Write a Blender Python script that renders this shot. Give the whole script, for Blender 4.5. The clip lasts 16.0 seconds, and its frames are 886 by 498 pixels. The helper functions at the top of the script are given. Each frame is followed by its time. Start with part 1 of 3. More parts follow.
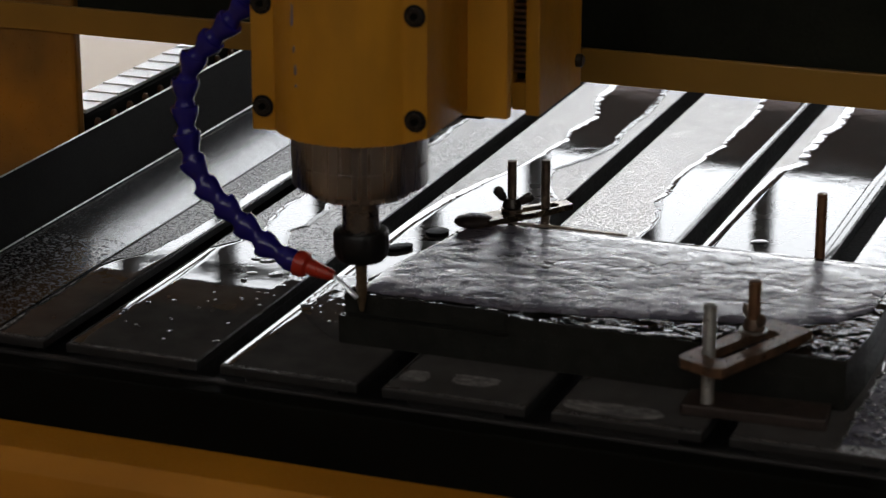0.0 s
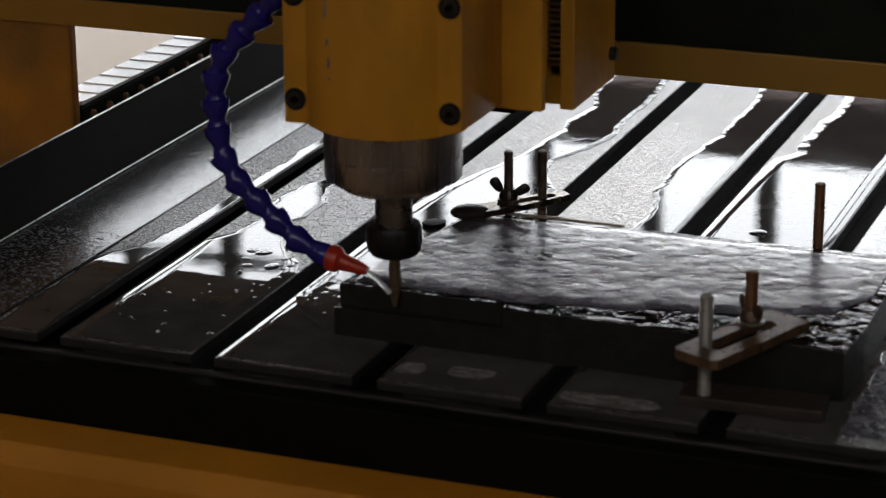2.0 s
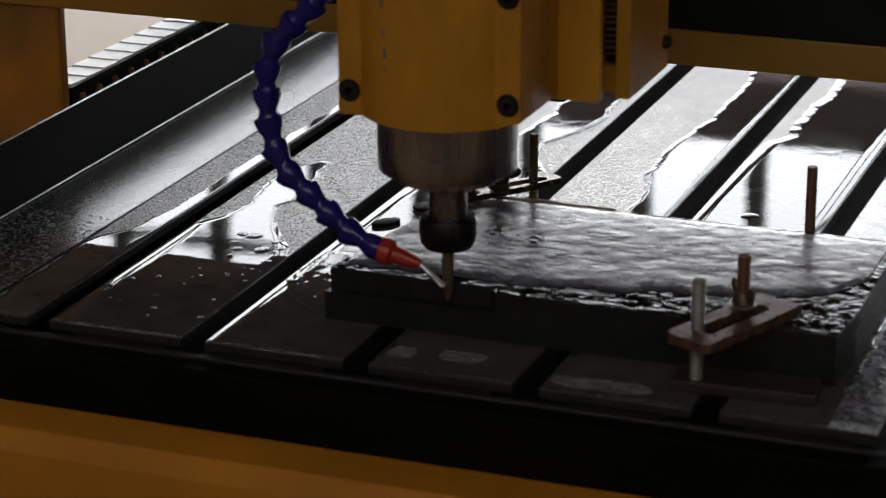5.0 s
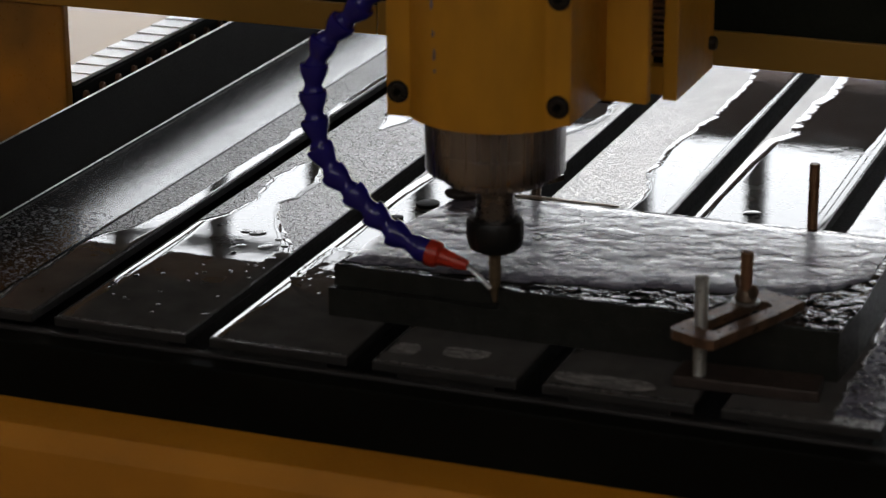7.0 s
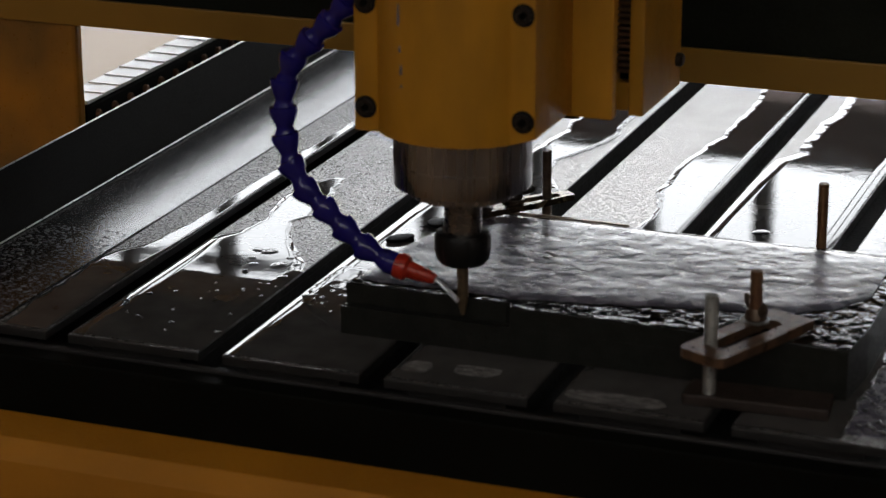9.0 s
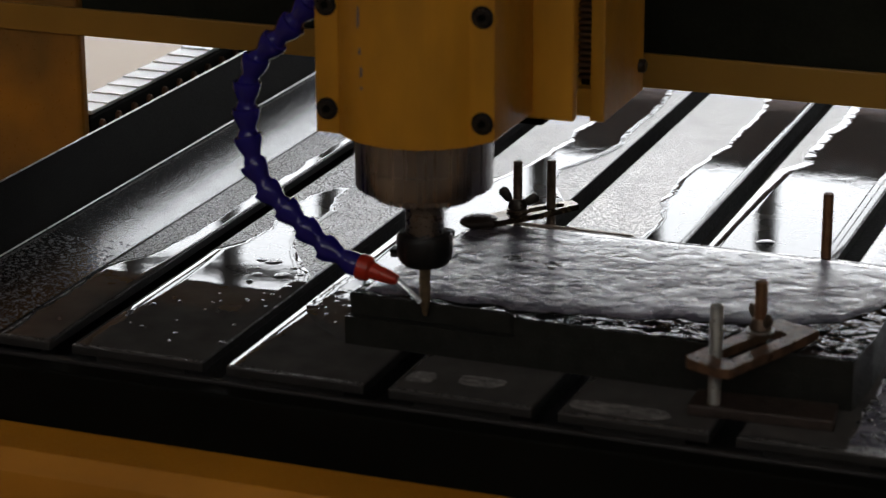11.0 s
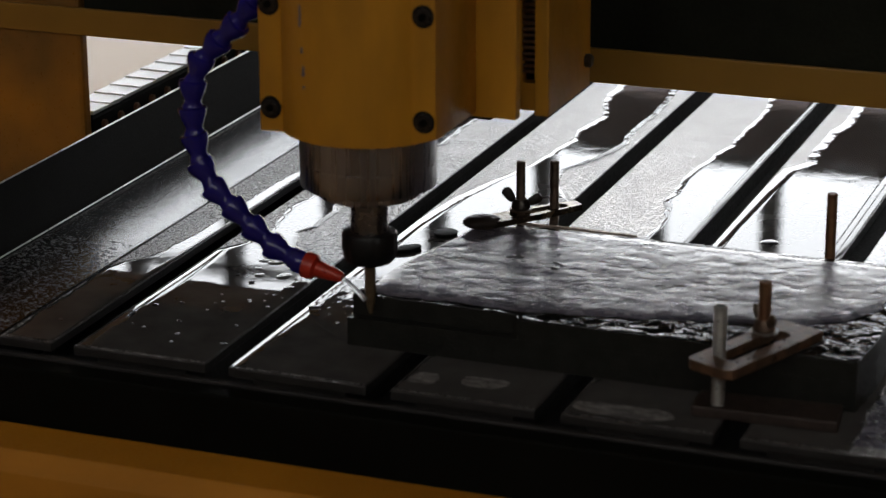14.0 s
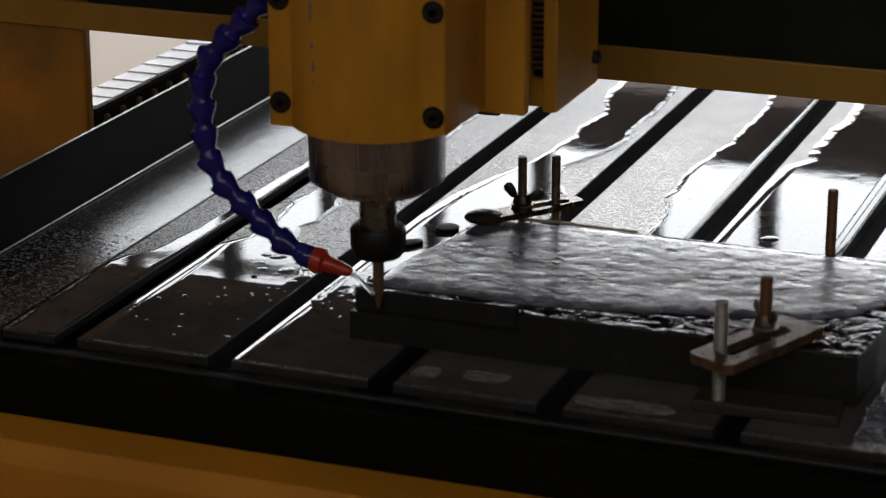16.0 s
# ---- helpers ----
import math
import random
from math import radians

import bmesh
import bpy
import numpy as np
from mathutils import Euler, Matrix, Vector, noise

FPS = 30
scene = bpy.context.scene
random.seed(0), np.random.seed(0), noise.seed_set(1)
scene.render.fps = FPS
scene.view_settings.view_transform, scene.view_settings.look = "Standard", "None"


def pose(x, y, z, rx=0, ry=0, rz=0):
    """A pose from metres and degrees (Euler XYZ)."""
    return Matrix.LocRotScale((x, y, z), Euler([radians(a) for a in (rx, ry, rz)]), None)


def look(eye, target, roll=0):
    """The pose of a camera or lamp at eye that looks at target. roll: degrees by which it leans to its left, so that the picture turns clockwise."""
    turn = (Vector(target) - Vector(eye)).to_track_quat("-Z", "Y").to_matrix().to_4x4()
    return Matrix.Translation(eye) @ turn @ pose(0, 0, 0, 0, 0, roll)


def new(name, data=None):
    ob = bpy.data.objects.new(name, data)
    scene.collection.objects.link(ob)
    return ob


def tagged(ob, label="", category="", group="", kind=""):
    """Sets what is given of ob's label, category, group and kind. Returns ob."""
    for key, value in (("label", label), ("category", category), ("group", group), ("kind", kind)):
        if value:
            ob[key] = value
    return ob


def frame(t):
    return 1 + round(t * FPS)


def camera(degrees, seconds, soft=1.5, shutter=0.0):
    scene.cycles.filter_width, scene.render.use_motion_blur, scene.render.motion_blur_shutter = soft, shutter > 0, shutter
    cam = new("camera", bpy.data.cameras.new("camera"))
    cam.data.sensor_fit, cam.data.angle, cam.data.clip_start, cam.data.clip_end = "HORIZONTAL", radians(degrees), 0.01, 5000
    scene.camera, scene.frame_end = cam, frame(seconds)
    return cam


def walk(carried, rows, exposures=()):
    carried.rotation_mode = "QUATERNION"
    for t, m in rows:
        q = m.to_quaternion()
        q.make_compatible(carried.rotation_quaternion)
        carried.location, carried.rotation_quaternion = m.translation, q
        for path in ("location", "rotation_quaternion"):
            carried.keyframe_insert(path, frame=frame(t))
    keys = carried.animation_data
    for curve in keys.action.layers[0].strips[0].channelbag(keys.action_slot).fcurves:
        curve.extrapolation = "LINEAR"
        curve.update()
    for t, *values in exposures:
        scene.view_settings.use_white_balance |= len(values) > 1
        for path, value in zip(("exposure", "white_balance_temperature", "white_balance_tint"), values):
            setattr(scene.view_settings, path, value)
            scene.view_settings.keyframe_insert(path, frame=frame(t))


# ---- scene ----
cam = camera(20.03, 16.0, soft=1.3)
cam.data.dof.use_dof, cam.data.dof.focus_distance, cam.data.dof.aperture_fstop = True, 1.70, 12.0
PATH = [
    (0, (0.7003, -1.2069, 0.5182), (0.02073, 0.56410, -0.11562), -0.06),
    (0.5, (0.7036, -1.2057, 0.5167), (0.02025, 0.56273, -0.12015), -0.18),
    (1, (0.7046, -1.2065, 0.5175), (0.01953, 0.56144, -0.11903), -0.25),
    (1.5, (0.7047, -1.2035, 0.5165), (0.01804, 0.56374, -0.12018), -0.24),
    (2, (0.7034, -1.1976, 0.5157), (0.01998, 0.56952, -0.12474), -0.30),
    (2.5, (0.7010, -1.1927, 0.5144), (0.02058, 0.57348, -0.13179), -0.39),
    (3, (0.6997, -1.1889, 0.5156), (0.02392, 0.57717, -0.13572), -0.14),
    (3.5, (0.7005, -1.1884, 0.5141), (0.02514, 0.57799, -0.13686), -0.24),
    (4, (0.7011, -1.1900, 0.5147), (0.02697, 0.57641, -0.13736), -0.18),
    (6.5, (0.6990, -1.1970, 0.5142), (0.02640, 0.56919, -0.14023), -0.25),
    (7, (0.6992, -1.1983, 0.5140), (0.02658, 0.56824, -0.13950), -0.19),
    (7.5, (0.6999, -1.1999, 0.5155), (0.02551, 0.56673, -0.13567), -0.21),
    (8, (0.6975, -1.2033, 0.5152), (0.02347, 0.56473, -0.13256), -0.14),
    (8.5, (0.6981, -1.2061, 0.5167), (0.02317, 0.56311, -0.12695), -0.16),
    (9, (0.6998, -1.2077, 0.5167), (0.02057, 0.56159, -0.12229), -0.14),
    (11.5, (0.6979, -1.2045, 0.5178), (0.01579, 0.56579, -0.11530), -0.21),
    (12, (0.6977, -1.2024, 0.5167), (0.01512, 0.56749, -0.11698), -0.12),
    (12.5, (0.6996, -1.2014, 0.5176), (0.01502, 0.56729, -0.11736), -0.23),
    (13, (0.7001, -1.2025, 0.5180), (0.01492, 0.56620, -0.11615), -0.26),
    (13.5, (0.6995, -1.2025, 0.5180), (0.01398, 0.56638, -0.11535), -0.33),
    (14, (0.6975, -1.2015, 0.5173), (0.01239, 0.56721, -0.11686), -0.28),
    (14.5, (0.6980, -1.2030, 0.5173), (0.01320, 0.56549, -0.11776), -0.23),
    (15, (0.6996, -1.2042, 0.5167), (0.01348, 0.56357, -0.11902), -0.32),
    (15.5, (0.7001, -1.2068, 0.5180), (0.01356, 0.56064, -0.11823), -0.28),
    (16, (0.6965, -1.2086, 0.5173), (0.01436, 0.56071, -0.11841), -0.02),
]
walk(cam, [(t, look(eye, target, roll)) for t, eye, target, roll in PATH])

# ---- light: daylight through high factory windows; unseen south windows and gate added as fill ----
world = bpy.data.worlds.new("world")
world.use_nodes = True
scene.world = world
sky = world.node_tree.nodes.new("ShaderNodeTexSky")
sky.sky_type, sky.sun_disc = "NISHITA", False
sky.sun_elevation, sky.sun_rotation = radians(35), radians(20)
back = world.node_tree.nodes["Background"]
back.inputs["Strength"].default_value = 0.08
world.node_tree.links.new(sky.outputs[0], back.inputs["Color"])
scene.view_settings.exposure = 0.0
WINDOW_GLOW = 6.2
SOUTH_FILL = 2.4
GATE_GLOW = 4.8


# ---- materials ----
def material(name, base, rough=0.5, metal=0.0, vary=0.25, scale=30.0, bump=0.0, bump_scale=400.0, second=None,
             rough_vary=0.1, ior=1.5, stretch=(1, 1, 1), coat=0.0, spec=0.5, distort=0.0):
    """A surface with colour, gloss and relief that vary at two scales. scale: bumps a metre."""
    m = bpy.data.materials.new(name)
    m.use_nodes = True
    nt = m.node_tree
    b = nt.nodes["Principled BSDF"]
    geo = nt.nodes.new("ShaderNodeTexCoord")
    mp = nt.nodes.new("ShaderNodeMapping")
    mp.inputs["Scale"].default_value = stretch
    nt.links.new(geo.outputs["Object"], mp.inputs["Vector"])
    big = nt.nodes.new("ShaderNodeTexNoise")
    big.inputs["Scale"].default_value, big.inputs["Detail"].default_value = scale, 5
    fine = nt.nodes.new("ShaderNodeTexNoise")
    fine.inputs["Scale"].default_value, fine.inputs["Detail"].default_value = bump_scale, 3
    fine.inputs["Distortion"].default_value = distort
    for n in (big, fine):
        nt.links.new(mp.outputs[0], n.inputs["Vector"])
    ramp = nt.nodes.new("ShaderNodeValToRGB")
    other = second or [c * (1 - vary) for c in base]
    ramp.color_ramp.elements[0].position, ramp.color_ramp.elements[1].position = 0.32, 0.66
    ramp.color_ramp.elements[0].color, ramp.color_ramp.elements[1].color = (*other, 1), (*base, 1)
    nt.links.new(big.outputs["Fac"], ramp.inputs[0])
    nt.links.new(ramp.outputs[0], b.inputs["Base Color"])
    rr = nt.nodes.new("ShaderNodeMapRange")
    rr.inputs["To Min"].default_value, rr.inputs["To Max"].default_value = max(rough - rough_vary, 0.0), min(rough + rough_vary, 1)
    rr.inputs["From Min"].default_value, rr.inputs["From Max"].default_value = 0.3, 0.7
    nt.links.new(fine.outputs["Fac"], rr.inputs[0])
    nt.links.new(rr.outputs[0], b.inputs["Roughness"])
    b.inputs["Metallic"].default_value, b.inputs["IOR"].default_value = metal, ior
    b.inputs["Specular IOR Level"].default_value = spec
    b.inputs["Coat Weight"].default_value = coat
    b.inputs["Coat Roughness"].default_value = 0.15
    if bump:
        bp = nt.nodes.new("ShaderNodeBump")
        bp.inputs["Strength"].default_value, bp.inputs["Distance"].default_value = 1.0, bump
        nt.links.new(fine.outputs["Fac"], bp.inputs["Height"])
        nt.links.new(bp.outputs[0], b.inputs["Normal"])
    return m


def glowing(name, colour, strength):
    m = bpy.data.materials.new(name)
    m.use_nodes = True
    b = m.node_tree.nodes["Principled BSDF"]
    b.inputs["Base Color"].default_value = (0, 0, 0, 1)
    b.inputs["Emission Color"].default_value, b.inputs["Emission Strength"].default_value = (*colour, 1), strength
    return m


def beaded_steel():
    """Ground steel with a skin of clear beads, dense towards the working side and thinning out along the bed."""
    m = material("ground_steel", (0.200, 0.195, 0.190), 0.36, metal=0.35, vary=0.3, scale=45, bump=0.0009, bump_scale=850, rough_vary=0.14)
    nt = m.node_tree
    b = nt.nodes["Principled BSDF"]
    dry_rough, dry_normal = b.inputs["Roughness"].links[0].from_socket, b.inputs["Normal"].links[0].from_socket
    co = nt.nodes.new("ShaderNodeTexCoord")
    domes = []
    for scale in (360, 760):
        v = nt.nodes.new("ShaderNodeTexVoronoi")
        v.inputs["Scale"].default_value = scale
        nt.links.new(co.outputs["Object"], v.inputs["Vector"])
        d = nt.nodes.new("ShaderNodeMapRange")
        d.interpolation_type = "SMOOTHSTEP"
        for key, value in (("From Min", 0.08), ("From Max", 0.62), ("To Min", 1.0), ("To Max", 0.0)):
            d.inputs[key].default_value = value
        nt.links.new(v.outputs["Distance"], d.inputs[0])
        domes.append(d)

    def maths(kind, x, y):
        n = nt.nodes.new("ShaderNodeMath")
        n.operation = kind
        for k, q in enumerate((x, y)):
            if isinstance(q, float):
                n.inputs[k].default_value = q
            else:
                nt.links.new(q, n.inputs[k])
        return n.outputs[0]

    both = maths("MAXIMUM", domes[0].outputs[0], maths("MULTIPLY", domes[1].outputs[0], 0.6))
    axes = nt.nodes.new("ShaderNodeSeparateXYZ")
    nt.links.new(co.outputs["Object"], axes.inputs[0])
    patch = nt.nodes.new("ShaderNodeTexNoise")
    patch.inputs["Scale"].default_value, patch.inputs["Detail"].default_value = 28, 3
    nt.links.new(co.outputs["Object"], patch.inputs["Vector"])
    place = maths("ADD", axes.outputs["Y"], maths("MULTIPLY", patch.outputs["Fac"], -0.30))
    cover = nt.nodes.new("ShaderNodeMapRange")
    for key, value in (("From Min", 0.22), ("From Max", 0.44), ("To Min", 1.0), ("To Max", 0.0)):
        cover.inputs[key].default_value = value
    nt.links.new(place, cover.inputs[0])
    height = maths("MULTIPLY", both, cover.outputs[0])
    bead = nt.nodes.new("ShaderNodeBump")
    bead.inputs["Strength"].default_value, bead.inputs["Distance"].default_value = 1.0, 0.00034
    nt.links.new(height, bead.inputs["Height"])
    nt.links.new(dry_normal, bead.inputs["Normal"])
    nt.links.new(bead.outputs[0], b.inputs["Normal"])
    wet = maths("MINIMUM", maths("MULTIPLY", height, 1.6), 1.0)
    mix = nt.nodes.new("ShaderNodeMix")
    mix.inputs["B"].default_value = 0.10
    nt.links.new(wet, mix.inputs["Factor"])
    nt.links.new(dry_rough, mix.inputs["A"])
    nt.links.new(mix.outputs["Result"], b.inputs["Roughness"])
    return m


ORANGE = material("orange_paint", (0.54, 0.243, 0.013), 0.48, vary=0.3, scale=34, bump=0.00007, bump_scale=620, rough_vary=0.09, stretch=(1, 1, 0.35), second=(0.37, 0.172, 0.012))
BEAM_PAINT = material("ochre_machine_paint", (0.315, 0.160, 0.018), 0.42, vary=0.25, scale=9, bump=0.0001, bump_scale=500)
# Orange mottled at random with a darker brown.
LEG_PAINT = material("mottled_orange_paint", (0.38, 0.155, 0.013), 0.36, vary=0.6, scale=11, bump=0.0001, bump_scale=500, second=(0.15, 0.080, 0.02))
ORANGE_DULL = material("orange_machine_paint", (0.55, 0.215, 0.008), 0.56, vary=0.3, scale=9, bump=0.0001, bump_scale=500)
BLACK = material("black_paint", (0.0055, 0.0058, 0.0046), 0.6, vary=0.4, scale=20, bump=0.00005, bump_scale=900, spec=0.04)
COVER = material("black_bellows_cloth", (0.016, 0.017, 0.012), 0.8, vary=0.4, scale=18, bump=0.0004, bump_scale=300, spec=0.1)
DECK = material("black_textured_paint", (0.010, 0.010, 0.0115), 0.23, vary=0.3, scale=25, bump=0.00003, bump_scale=900, rough_vary=0.05, ior=1.7)
# Pale colour standing in for a blurred reflection on the wet front strips.
GLEAM = material("pale_painted_gleam", (0.25, 0.242, 0.238), 0.25, vary=0.4, scale=110, second=(0.085, 0.082, 0.08), stretch=(0.5, 1.6, 1), rough_vary=0.1, ior=1.33)
STEEL_DRY = beaded_steel()
# Dark steel of the slots; on the strips' sides it is painted shade.
SLOT_DARK = material("dark_slot_shade_steel", (0.03, 0.029, 0.028), 0.5, metal=0.3, vary=0.4, scale=40, bump=0.0001)
WATER = material("water_film", (0.080, 0.077, 0.074), 0.02, vary=0.35, scale=40, rough_vary=0.012, ior=1.33, bump=0.00004, bump_scale=26)
FLOW = material("milky_rippling_water", (0.180, 0.174, 0.225), 0.27, vary=0.4, scale=30, rough_vary=0.07, ior=1.95,
                bump=0.00058, bump_scale=105, stretch=(0.75, 1, 1))
BEAD = material("clear_bead", (0.020, 0.020, 0.021), 0.05, vary=0.3, scale=80, rough_vary=0.03, ior=1.4)
SPRAY = material("fresh_spray", (0.12, 0.12, 0.125), 0.04, vary=0.3, scale=80, rough_vary=0.03, ior=1.5)
RUN = material("running_water", (0.075, 0.073, 0.072), 0.04, vary=0.35, scale=40, rough_vary=0.02, ior=1.33, bump=0.0011, bump_scale=36, stretch=(1, 0.6, 1))
WET_STONE = material("wet_dark_stone", (0.012, 0.0125, 0.012), 0.07, vary=0.4, scale=60, rough_vary=0.05, ior=1.30, bump=0.0010, bump_scale=115, distort=0.8, stretch=(0.7, 1, 1))
STONE = material("dark_stone", (0.017, 0.0180, 0.0155), 0.5, vary=0.4, scale=90, bump=0.0004, bump_scale=500, spec=0.2)
# Upright streaks in the colour stand in for bands reflected in the steel.
NOSE = material("streaked_steel", (0.44, 0.415, 0.40), 0.29, metal=1.0, vary=0.38, scale=42, rough_vary=0.08, stretch=(1, 1, 0.03), bump_scale=300)
NUT = material("black_oxide_steel", (0.018, 0.018, 0.018), 0.42, metal=0.5, vary=0.3, scale=90, spec=0.3)
COLLET = material("dull_steel", (0.25, 0.235, 0.22), 0.3, metal=1.0, vary=0.3, scale=60)
CUTTER = material("brown_abrasive_cutter", (0.15, 0.105, 0.058), 0.5, metal=0.4, vary=0.4, scale=300, bump=0.0002, bump_scale=1500)
BLUE = material("blue_plastic", (0.013, 0.010, 0.16), 0.20, vary=0.15, scale=60, rough_vary=0.05)
RED = material("red_plastic", (0.42, 0.025, 0.010), 0.35, vary=0.15, scale=60)
RUST = material("rusty_copper_steel", (0.17, 0.095, 0.055), 0.36, metal=0.4, vary=0.5, scale=120, second=(0.07, 0.045, 0.030), bump=0.0004, bump_scale=300)
RUST_DARK = material("dark_rusty_steel", (0.045, 0.031, 0.025), 0.55, metal=0.2, vary=0.5, scale=110, bump=0.0003, bump_scale=700)
SMEAR = material("bluish_grey_smear", (0.20, 0.17, 0.22), 0.6, vary=0.4, scale=300)
PLATED = material("yellow_plated_steel", (0.17, 0.135, 0.085), 0.22, metal=0.9, vary=0.4, scale=120, second=(0.07, 0.055, 0.04), bump=0.0003, bump_scale=120)
STUD = material("dull_threaded_steel", (0.22, 0.17, 0.13), 0.42, metal=0.8, vary=0.4, scale=150, second=(0.10, 0.07, 0.05))
STUD_BROWN = material("rusty_threaded_steel", (0.21, 0.115, 0.055), 0.45, metal=0.6, vary=0.4, scale=150, second=(0.14, 0.06, 0.03))
ZINC = material("zinc_plated_steel", (0.50, 0.50, 0.47), 0.35, metal=0.8, vary=0.3, scale=120)
SCREW = material("blackened_screw", (0.05, 0.045, 0.04), 0.35, metal=0.8, vary=0.3, scale=200)
SILVER = material("silver_way_cover", (0.80, 0.81, 0.80), 0.42, vary=0.12, scale=25, bump=0.0001)
CONCRETE = material("beige_epoxy_floor", (0.30, 0.21, 0.125), 0.6, vary=0.12, scale=1.3)
WALL = material("dim_brown_wall", (0.17, 0.105, 0.085), 0.8, vary=0.3, scale=1.2, bump=0.002, bump_scale=40)
CEILING = material("grey_ceiling", (0.35, 0.34, 0.33), 0.8, vary=0.2, scale=1.0)
BAR = material("dark_window_bar", (0.03, 0.03, 0.032), 0.5, vary=0.3, scale=20)
CARD = material("wet_brown_card", (0.60, 0.50, 0.40), 0.35, vary=0.5, scale=160, bump=0.0005, bump_scale=300)
OUTSIDE = glowing("overcast_daylight", (0.93, 0.96, 1.0), WINDOW_GLOW)
# Unseen low glow behind the gate opening, added for the slab's reflections.
GATE_SHEET = glowing("gate_fill_glow", (1.0, 0.97, 0.96), GATE_GLOW)
# Fill glow for the added south windows, which are out of view.
SOUTH_FILL_SHEET = glowing("south_fill_glow", (1.0, 0.96, 0.9), SOUTH_FILL)
JET = bpy.data.materials.new("clear_water")
JET.use_nodes = True
JET.node_tree.nodes["Principled BSDF"].inputs["Transmission Weight"].default_value = 0.6
JET.node_tree.nodes["Principled BSDF"].inputs["Base Color"].default_value = (0.95, 0.97, 1, 1)
JET.node_tree.nodes["Principled BSDF"].inputs["Roughness"].default_value = 0.12
JET.node_tree.nodes["Principled BSDF"].inputs["IOR"].default_value = 1.33


# ---- mesh helpers ----
def box(x0, x1, y0, y1, z0, z1, bevel=0.0, bm=None, segments=2):
    own = bmesh.new()
    bmesh.ops.create_cube(own, size=1, matrix=Matrix.Translation(((x0 + x1) / 2, (y0 + y1) / 2, (z0 + z1) / 2)) @ Matrix.Diagonal((x1 - x0, y1 - y0, z1 - z0, 1)))
    if bevel:
        bmesh.ops.bevel(own, geom=own.edges[:], offset=bevel, segments=segments, affect="EDGES", profile=0.5)
    return joined(bm, own)


def joined(bm, own):
    if bm is None:
        return own
    me = bpy.data.meshes.new("t")
    own.to_mesh(me)
    bm.from_mesh(me)
    bpy.data.meshes.remove(me)
    own.free()
    return bm


def lathe(profile, steps=32, at=None, bm=None):
    """A turned body about z from (radius, height) pairs, from bottom to top, closed at both ends; at: its pose."""
    own = bmesh.new()
    rings = []
    for r, z in profile:
        rings.append([own.verts.new((r * math.cos(2 * math.pi * k / steps), r * math.sin(2 * math.pi * k / steps), z)) for k in range(steps)])
    for a, b in zip(rings, rings[1:]):
        for k in range(steps):
            own.faces.new((a[k], a[(k + 1) % steps], b[(k + 1) % steps], b[k]))
    own.faces.new(rings[0][::-1])
    own.faces.new(rings[-1])
    if at is not None:
        own.transform(at)
    return joined(bm, own)


def prism(outline, z0, z1, bevel=0.0, at=None, bm=None):
    own = bmesh.new()
    low = [own.verts.new((x, y, z0)) for x, y in outline]
    high = [own.verts.new((x, y, z1)) for x, y in outline]
    n = len(outline)
    own.faces.new(low[::-1])
    own.faces.new(high)
    for k in range(n):
        own.faces.new((low[k], low[(k + 1) % n], high[(k + 1) % n], high[k]))
    bmesh.ops.recalc_face_normals(own, faces=own.faces[:])
    if bevel:
        bmesh.ops.bevel(own, geom=own.edges[:], offset=bevel, segments=2, affect="EDGES", profile=0.5)
    if at is not None:
        own.transform(at)
    return joined(bm, own)


def hexagon(r):
    return [(r * math.cos(k * math.pi / 3), r * math.sin(k * math.pi / 3)) for k in range(6)]


def mesh_of(name, bm, mat, smooth=False):
    me = bpy.data.meshes.new(name)
    bm.to_mesh(me)
    bm.free()
    me.materials.append(mat)
    if smooth:
        for p in me.polygons:
            p.use_smooth = True
        me.set_sharp_from_angle(angle=radians(38))
    return me


def part(name, bm, mat, parent=None, label="", smooth=False):
    ob = new(name, mesh_of(name, bm, mat, smooth))
    if parent is not None:
        ob.parent = parent
        ob.matrix_parent_inverse = parent.matrix_basis.inverted()
    return tagged(ob, label)


def share(ob, m, parent):
    """One more piece on the mesh of ob."""
    other = new(ob.name.split(".")[0], ob.data)
    other.parent = parent
    other.matrix_parent_inverse = parent.matrix_basis.inverted()
    other.matrix_basis = m
    return other


def thing(name, at, label, category, group=""):
    ob = new(name)
    ob.empty_display_size = 0.02
    ob.matrix_basis = at
    return tagged(ob, label, category, group)


def shaded_sides(ob, mat):
    """Gives the upright faces of a plate a second material, darker, with their shade put into the colour."""
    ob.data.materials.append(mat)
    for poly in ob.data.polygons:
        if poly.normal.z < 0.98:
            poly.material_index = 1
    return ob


def structure(name, bm, mat, label, parent=None):
    return tagged(part(name, bm, mat, parent), label, "", "", "structure")


# ---- the hall ----
FLOOR = -0.82
structure("floor", box(-9, 9, -6, 8.8, FLOOR - 0.1, FLOOR), CONCRETE, "beige epoxy factory floor, smooth and dusty")
structure("ceiling", box(-9, 9, -6, 7.2, 5.2, 5.3), CEILING, "plain grey hall ceiling")
structure("wall_west", box(-9.2, -9, -6, 7.2, FLOOR, 5.2), WALL, "dim brown side wall of the hall")
structure("wall_east", box(9, 9.2, -6, 7.2, FLOOR, 5.2), WALL, "dim brown side wall of the hall")


